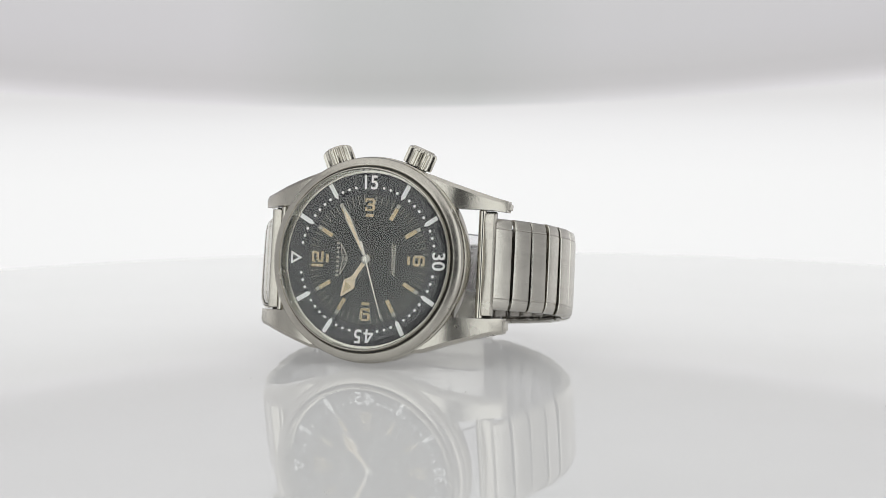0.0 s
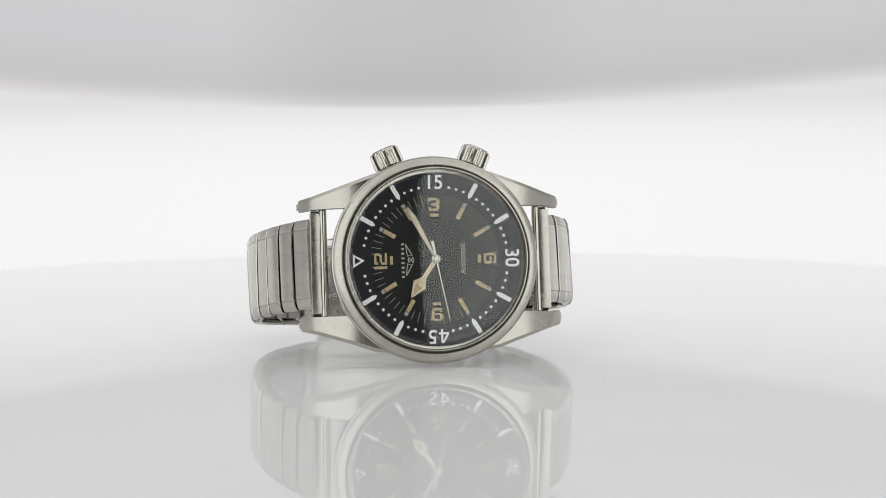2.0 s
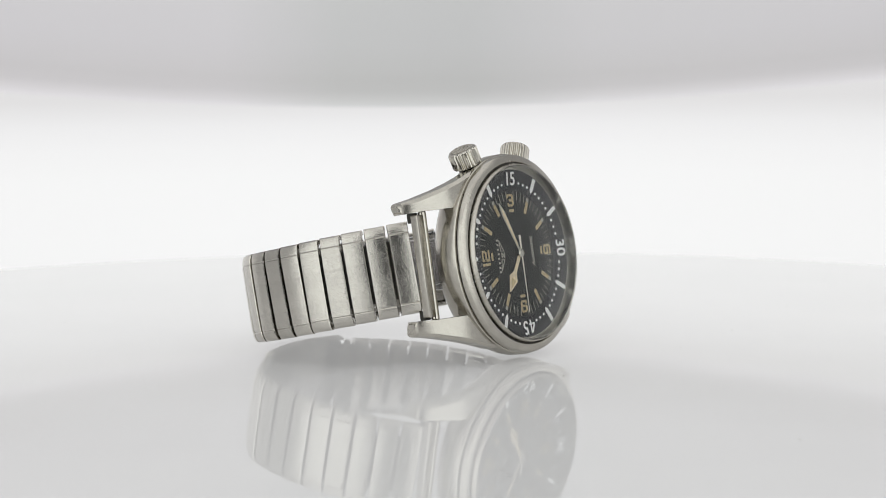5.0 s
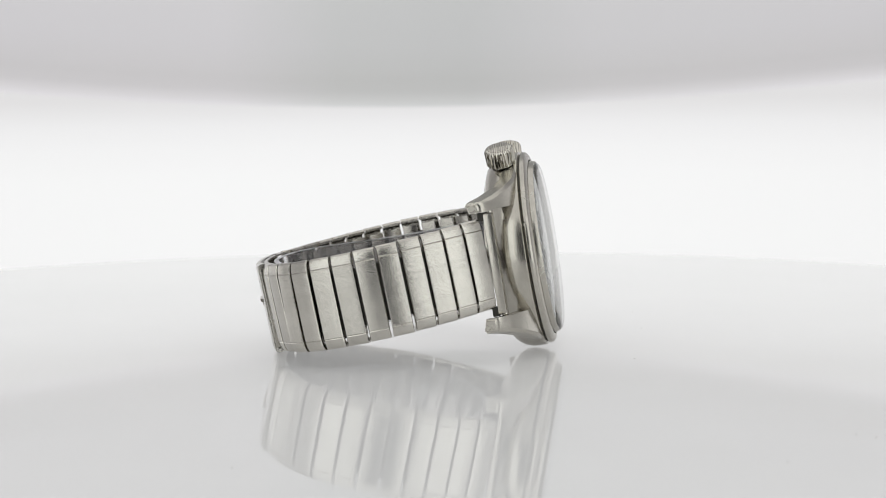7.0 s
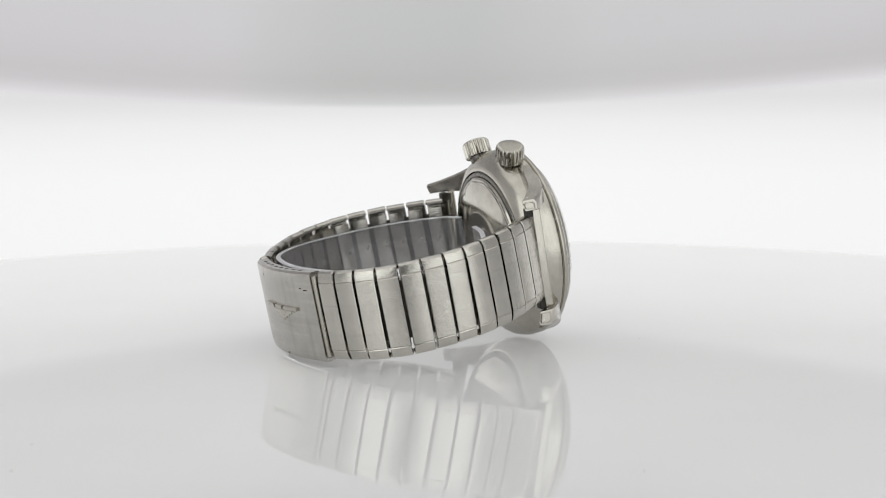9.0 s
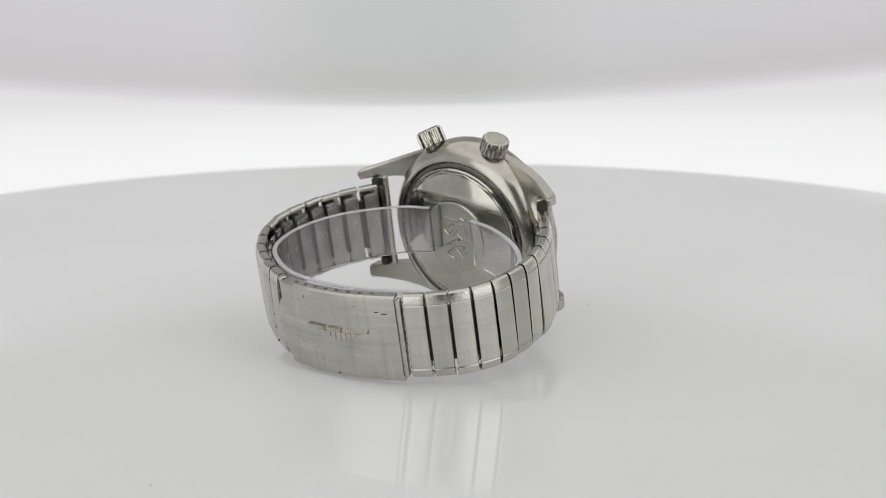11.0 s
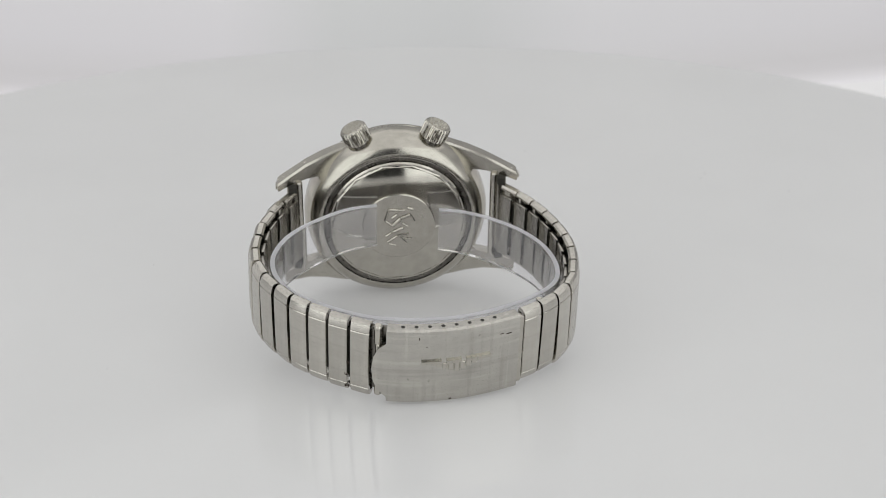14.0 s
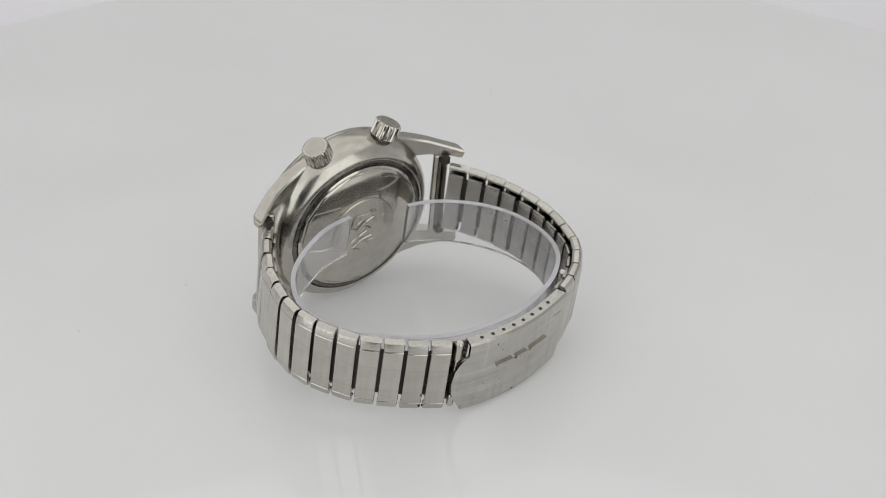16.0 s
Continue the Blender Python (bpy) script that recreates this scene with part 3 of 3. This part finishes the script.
def build_bracelet(watch):
    c0, c1 = at_node(6) + 0.6, at_node(8)
    link = inner = spring = None
    shake = random.Random(11)
    for lo, hi, count in ((0.6, c0 - 1.2, 12), (c1 + 3.2, LENGTHS[-1] - 0.6, 13)):
        pitch = (hi - lo) / count
        for k in range(count):
            d = lo + (k + 0.5) * pitch
            near, wob = along(d)[0], shake.uniform(-0.12, 0.12)
            rise = 0.75 * max(0.0, 1 - near.y / 26) if near.x < 0 else 0.45 * max(0.0, 1 - abs(near.y - 16) / 24)
            m = station(d, wob, rise) @ pose(0, 0, 0, shake.uniform(-1.0, 1.0), 0, shake.uniform(-2.5, 2.5))
            mi = station(d + shake.uniform(-0.2, 0.2), 0.0, rise - 0.1)
            mg = station(d + pitch / 2, 0.0, rise)
            if link is None:
                # outer plate: folded strip, flat face, stepped bevel at both ends, caps turned inward
                bm = bmesh.new()
                w = pitch / 2 - 0.24
                ring = [(-1.75, 8.35), (-1.8, 8.9), (-1.35, 9.25), (-0.35, 9.3), (0.2, 9.0), (0.55, 8.2), (0.68, 7.3), (0.60, 7.12), (0.75, 6.95)]
                ring = ring + [(0.79, 3.5), (0.8, 0.0), (0.79, -3.5)] + [(y, -z) for y, z in ring[::-1]] + [(-0.75, -8.3), (-0.35, -7.8), (-0.35, 7.8), (-0.75, 8.3)]
                n = len(ring)
                secs = [[bm.verts.new((x, y - (q if y > -0.3 else 0), z)) for y, z in ring] for x, q in ((-w, 0.26), (-w + 0.14, 0.09), (-w + 0.5, 0.03), (0, 0), (w - 0.5, 0.03), (w - 0.14, 0.09), (w, 0.26))]
                for a, b in zip(secs, secs[1:]):
                    for i in range(n):
                        bm.faces.new((a[i], a[(i + 1) % n], b[(i + 1) % n], b[i]))
                bm.faces.new(secs[0])
                bm.faces.new(secs[-1][::-1])
                link = part("link", bm, LINK, watch, "brushed steel bracelet link with bevelled ends", m, angle=24)
                bm = bmesh.new()
                box(bm, -1.75, 1.75, -2.75, -1.95, -7.75, 7.75, 0.3, 2)
                inner = part("inner_link", bm, INNER, watch, "inner link plate, greyed for the shade inside the bracelet", mi)
                bm = bmesh.new()
                box(bm, -1.1, 1.1, -1.9, -0.45, -5.9, 5.9, 0.25, 1)
                spring = part("link_spring", bm, GASKETGAP, watch, "dark spring bridge between links", mg)
            else:
                again(link, m, watch)
                again(inner, mi, watch)
                if k < count - 1:
                    again(spring, mg, watch)
    # clasp: curved cover with folded edges and a rounded tongue at its open end
    bm = bmesh.new()
    n = 24
    ring = [(-1.2, -9.6), (0.9, -9.75), (1.35, -9.4), (1.5, -8.2), (1.5, -6.4), (1.5, -4.0), (1.5, -1.0), (1.5, 2.0), (1.5, 4.2), (1.5, 6.0), (1.5, 8.2), (1.35, 9.0), (0.9, 9.35), (-1.2, 9.2),
            (-1.2, 8.8), (0.8, 8.7), (0.8, 6.0), (0.8, 4.2), (0.8, 2.0), (0.8, -1.0), (0.8, -4.0), (0.8, -6.4), (0.8, -8.9), (-1.2, -9.2)]
    m = len(ring)
    secs = []
    for i in range(n + 1):
        row = []
        for q, z in ring:
            tongue = 2.9 * math.sqrt(max(0.0, 1 - ((z + 1.2) / 6.6) ** 2)) if q >= 0.8 else 0.0
            d = c0 + (c1 + tongue - c0) * i / n
            p, w = along(d)
            o = Vector((-w.y, w.x))
            row.append(bm.verts.new((p.x + o.x * q, p.y + o.y * q, z)))
        secs.append(row)
    for a, b in zip(secs, secs[1:]):
        for i in range(m):
            bm.faces.new((a[i], a[(i + 1) % m], b[(i + 1) % m], b[i]))
    for s in (secs[0], secs[-1]):
        pairs = [(0, 23), (2, 22), (4, 21), (5, 20), (6, 19), (7, 18), (8, 17), (9, 16), (11, 15), (13, 14)]
        for (a, b), (c, d) in zip(pairs, pairs[1:]):
            bm.faces.new([s[k] for k in range(a, c + 1)] + [s[d], s[b]])
    clasp = part("clasp", bm, CLASP, watch, "brushed steel folding clasp cover with a winged relief", BM, angle=30)
    return clasp, c0, c1


def clasp_detail(watch, clasp, c0, c1):
    inv = BM.inverted()

    def on(d, off, h):
        return inv @ station(d, off, h)

    # adjustment holes along the upper fold: black discs, the holes' inner shade as colour
    for k in range(8):
        d = c1 - 3.2 - 2.75 * k
        bm = revolve([(0, 0.03), (0.40, 0.03), (0.42, 0), (0.42, -0.1)], 16)
        part("adjustment_hole", bm, GASKETGAP, clasp, "", on(d, -0.15, 9.29))
    # winged relief: bar with two notches and a short fan
    mid = (c0 + c1) / 2 - 0.4
    for k in range(14):
        x = -7.0 + 14.2 * (k + 0.5) / 14
        if k in (5, 9):
            continue
        bm = bmesh.new()
        box(bm, -0.515, 0.515, -0.2, 0.5 + 0.008 * (k % 2), -0.36 - 0.004 * (k % 2), 0.36 + 0.004 * (k % 2))
        part("relief_bar", bm, STEEL, clasp, "", on(mid + x, 1.5, 1.3))
    for k in range(-4, 5):
        bm = bmesh.new()
        box(bm, -0.56, 0.56, -0.2, 0.2 + 0.02 * (k % 2), -2.9 + 0.5 * abs(k), -0.5, 0.1, 1)
        part("relief_feather", bm, STEEL, clasp, "", on(mid + 1.2 * k, 1.5, 1.3))
    # scratches and grime marks
    for d, h, w, t in ((c0 + 2.4, 5.6, 1.3, 0.25), (c0 + 4.0, 5.9, 0.8, 0.2), (c1 - 6.5, 7.4, 0.16, 0.7), (c1 - 8.0, 5.2, 0.3, 0.18), (c1 - 13, -9.0, 0.5, 0.2)):
        bm = bmesh.new()
        box(bm, -w / 2, w / 2, -0.1, 0.02, -t / 2, t / 2, 0.01, 1)
        part("scratch", bm, DIRT, clasp, "", on(d, 1.5, h))
    # hinge tubes at the open end
    for h0, h1, r in ((4.6, 8.9, 0.8), (-8.8, -5.6, 0.8), (-5.4, 4.4, 0.55)):
        bm = bmesh.new()
        tube(bm, (0, 0, h0), (0, 0, h1), r, 16)
        part("hinge_tube", bm, POLISH, watch, "small hinge tube beside the clasp", station(c1 + 1.9, -0.1))
    # dark plate added behind the tubes, standing in for the shaded hinge gap
    bm = bmesh.new()
    box(bm, -2.6, 2.2, -0.4, 0.4, -8.3, 8.3, 0.2, 1)
    part("hinge_plate", bm, DARKSTEEL, watch, "dark plate added for the shade in the clasp's open end", station(c1 + 1.9, -1.5))
    grime = random.Random(3)
    for k in range(15):
        w, h = grime.uniform(0.15, 0.5), grime.uniform(0.12, 0.4)
        bm = bmesh.new()
        box(bm, -w / 2, w / 2, -0.3, 0.06, -h / 2, h / 2, 0.02, 1)
        part("grime_fleck", bm, DIRT, watch, "", station(c1 + 5.2 + grime.gauss(4.2, 1.4), 0.73, grime.gauss(-3.6, 2.0)))
    bm = bmesh.new()
    tube(bm, (0, 0, 8.4), (0, 0, 9.4), 0.95, 16)
    part("hinge_pin", bm, POLISH, watch, "round pin head on the hinge", station(c1 + 1.9, -0.1))
    bm = bmesh.new()
    box(bm, -0.5, 0.5, -0.8, 0.8, -8.6, 8.6, 0.3, 2)
    part("end_strip", bm, STEEL, watch, "narrow end strip of the clasp", station(c0 - 0.6, 0.45))
    bm = bmesh.new()
    tube(bm, (0, 0, 6.0), (0, 0, 7.7), 0.8, 12)
    part("rivet", bm, POLISH, watch, "small round pin head", station(c0 - 8.5, -3.0))


def build_cuff():
    """Clear plastic strip bent into an open ring inside the bracelet."""
    cuff = tagged(new("plastic_strip"), "clear plastic protective strip curled inside the bracelet", "plastic strip")
    path = [(6.6, 3.3, 7.4), (14, 4.3, 7.0), (22.5, 8.6, 6.4), (27.6, 13.5, 6.1), (30.3, 20, 6.0), (29.8, 27, 6.2), (26.0, 34.4, 6.9), (17.6, 41.6, 8.0), (8, 46.2, 8.6), (-6, 47.0, 8.7),
            (-17.6, 43.2, 8.2), (-25.2, 38, 7.2), (-29.8, 32, 6.0), (-30.8, 25.5, 5.7), (-29.0, 18.5, 5.6), (-25, 13.0, 5.8), (-19.2, 9.1, 6.4), (-13, 6.7, 7.0), (-7.3, 5.9, 7.4)]
    pts = []
    for i in range(len(path) - 1):
        p = [Vector(path[min(max(i + k, 0), len(path) - 1)]) for k in (-1, 0, 1, 2)]
        for q in range(8):
            f = q / 8
            pts.append(0.5 * (2 * p[1] + (p[2] - p[0]) * f + (2 * p[0] - 5 * p[1] + 4 * p[2] - p[3]) * f * f + (3 * p[1] - p[0] - 3 * p[2] + p[3]) * f ** 3))
    pts.append(Vector(path[-1]))
    bm = bmesh.new()
    secs = []
    for i, p in enumerate(pts):
        w = (pts[min(i + 1, len(pts) - 1)] - pts[max(i - 1, 0)]).normalized()
        o = Vector((-w.y, w.x, 0)).normalized() * 0.5
        low = Vector((0, 0, -10.2 - 1.8 * min(1.0, abs(p.x) / 25)))
        secs.append([bm.verts.new(p + o + low), bm.verts.new(p + o), bm.verts.new(p - o), bm.verts.new(p - o + low)])
    for a, b in zip(secs, secs[1:]):
        for k in range(4):
            bm.faces.new((a[k], a[(k + 1) % 4], b[(k + 1) % 4], b[k]))
    bm.faces.new(secs[0][::-1])
    bm.faces.new(secs[-1])
    rims = []
    for high in (0, 1):
        rim = bmesh.new()
        rows = []
        for a in secs:
            lo, up = (a[1].co, a[2].co) if high else (a[0].co, a[3].co)
            z0, z1 = (0.004, 0.16) if high else (-0.10, -0.004)
            rows.append([rim.verts.new((p.x, p.y, p.z + z)) for p, z in ((lo, z0), (lo, z1), (up, z1), (up, z0))])
        for a, b in zip(rows, rows[1:]):
            for k in range(4):
                rim.faces.new((a[k], a[(k + 1) % 4], b[(k + 1) % 4], b[k]))
        rim.faces.new(rows[0][::-1])
        rim.faces.new(rows[-1])
        rims.append(rim)
    ob = part("strip", bm, PLASTIC, cuff, "", BM, angle=40)
    ob.visible_shadow = False
    for rim in rims:
        part("cut_edge", rim, FROST, cuff, "frosted white cut edge", BM, angle=40)
    return cuff


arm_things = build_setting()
turntable = build_turntable()
watch = tagged(new("wristwatch"), "vintage steel diving watch with black dial standing on its side", "wristwatch")
build_case(watch)
second_hand = build_dial(watch)
clasp, C0, C1 = build_bracelet(watch)
clasp_detail(watch, clasp, C0, C1)
cuff = build_cuff()


def motions():
    half = [k / 2 for k in range(33)]
    for thing in (turntable, watch, cuff):
        walk(thing, [(t, pose(0, 0, 0, 0, 0, SPIN * (t - FRONT))) for t in half])
    walk(second_hand, [(t, WM @ turn(161.6 + 3.65 * t)) for t in half])
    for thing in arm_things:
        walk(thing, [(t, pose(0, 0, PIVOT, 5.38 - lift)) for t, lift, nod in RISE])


motions()
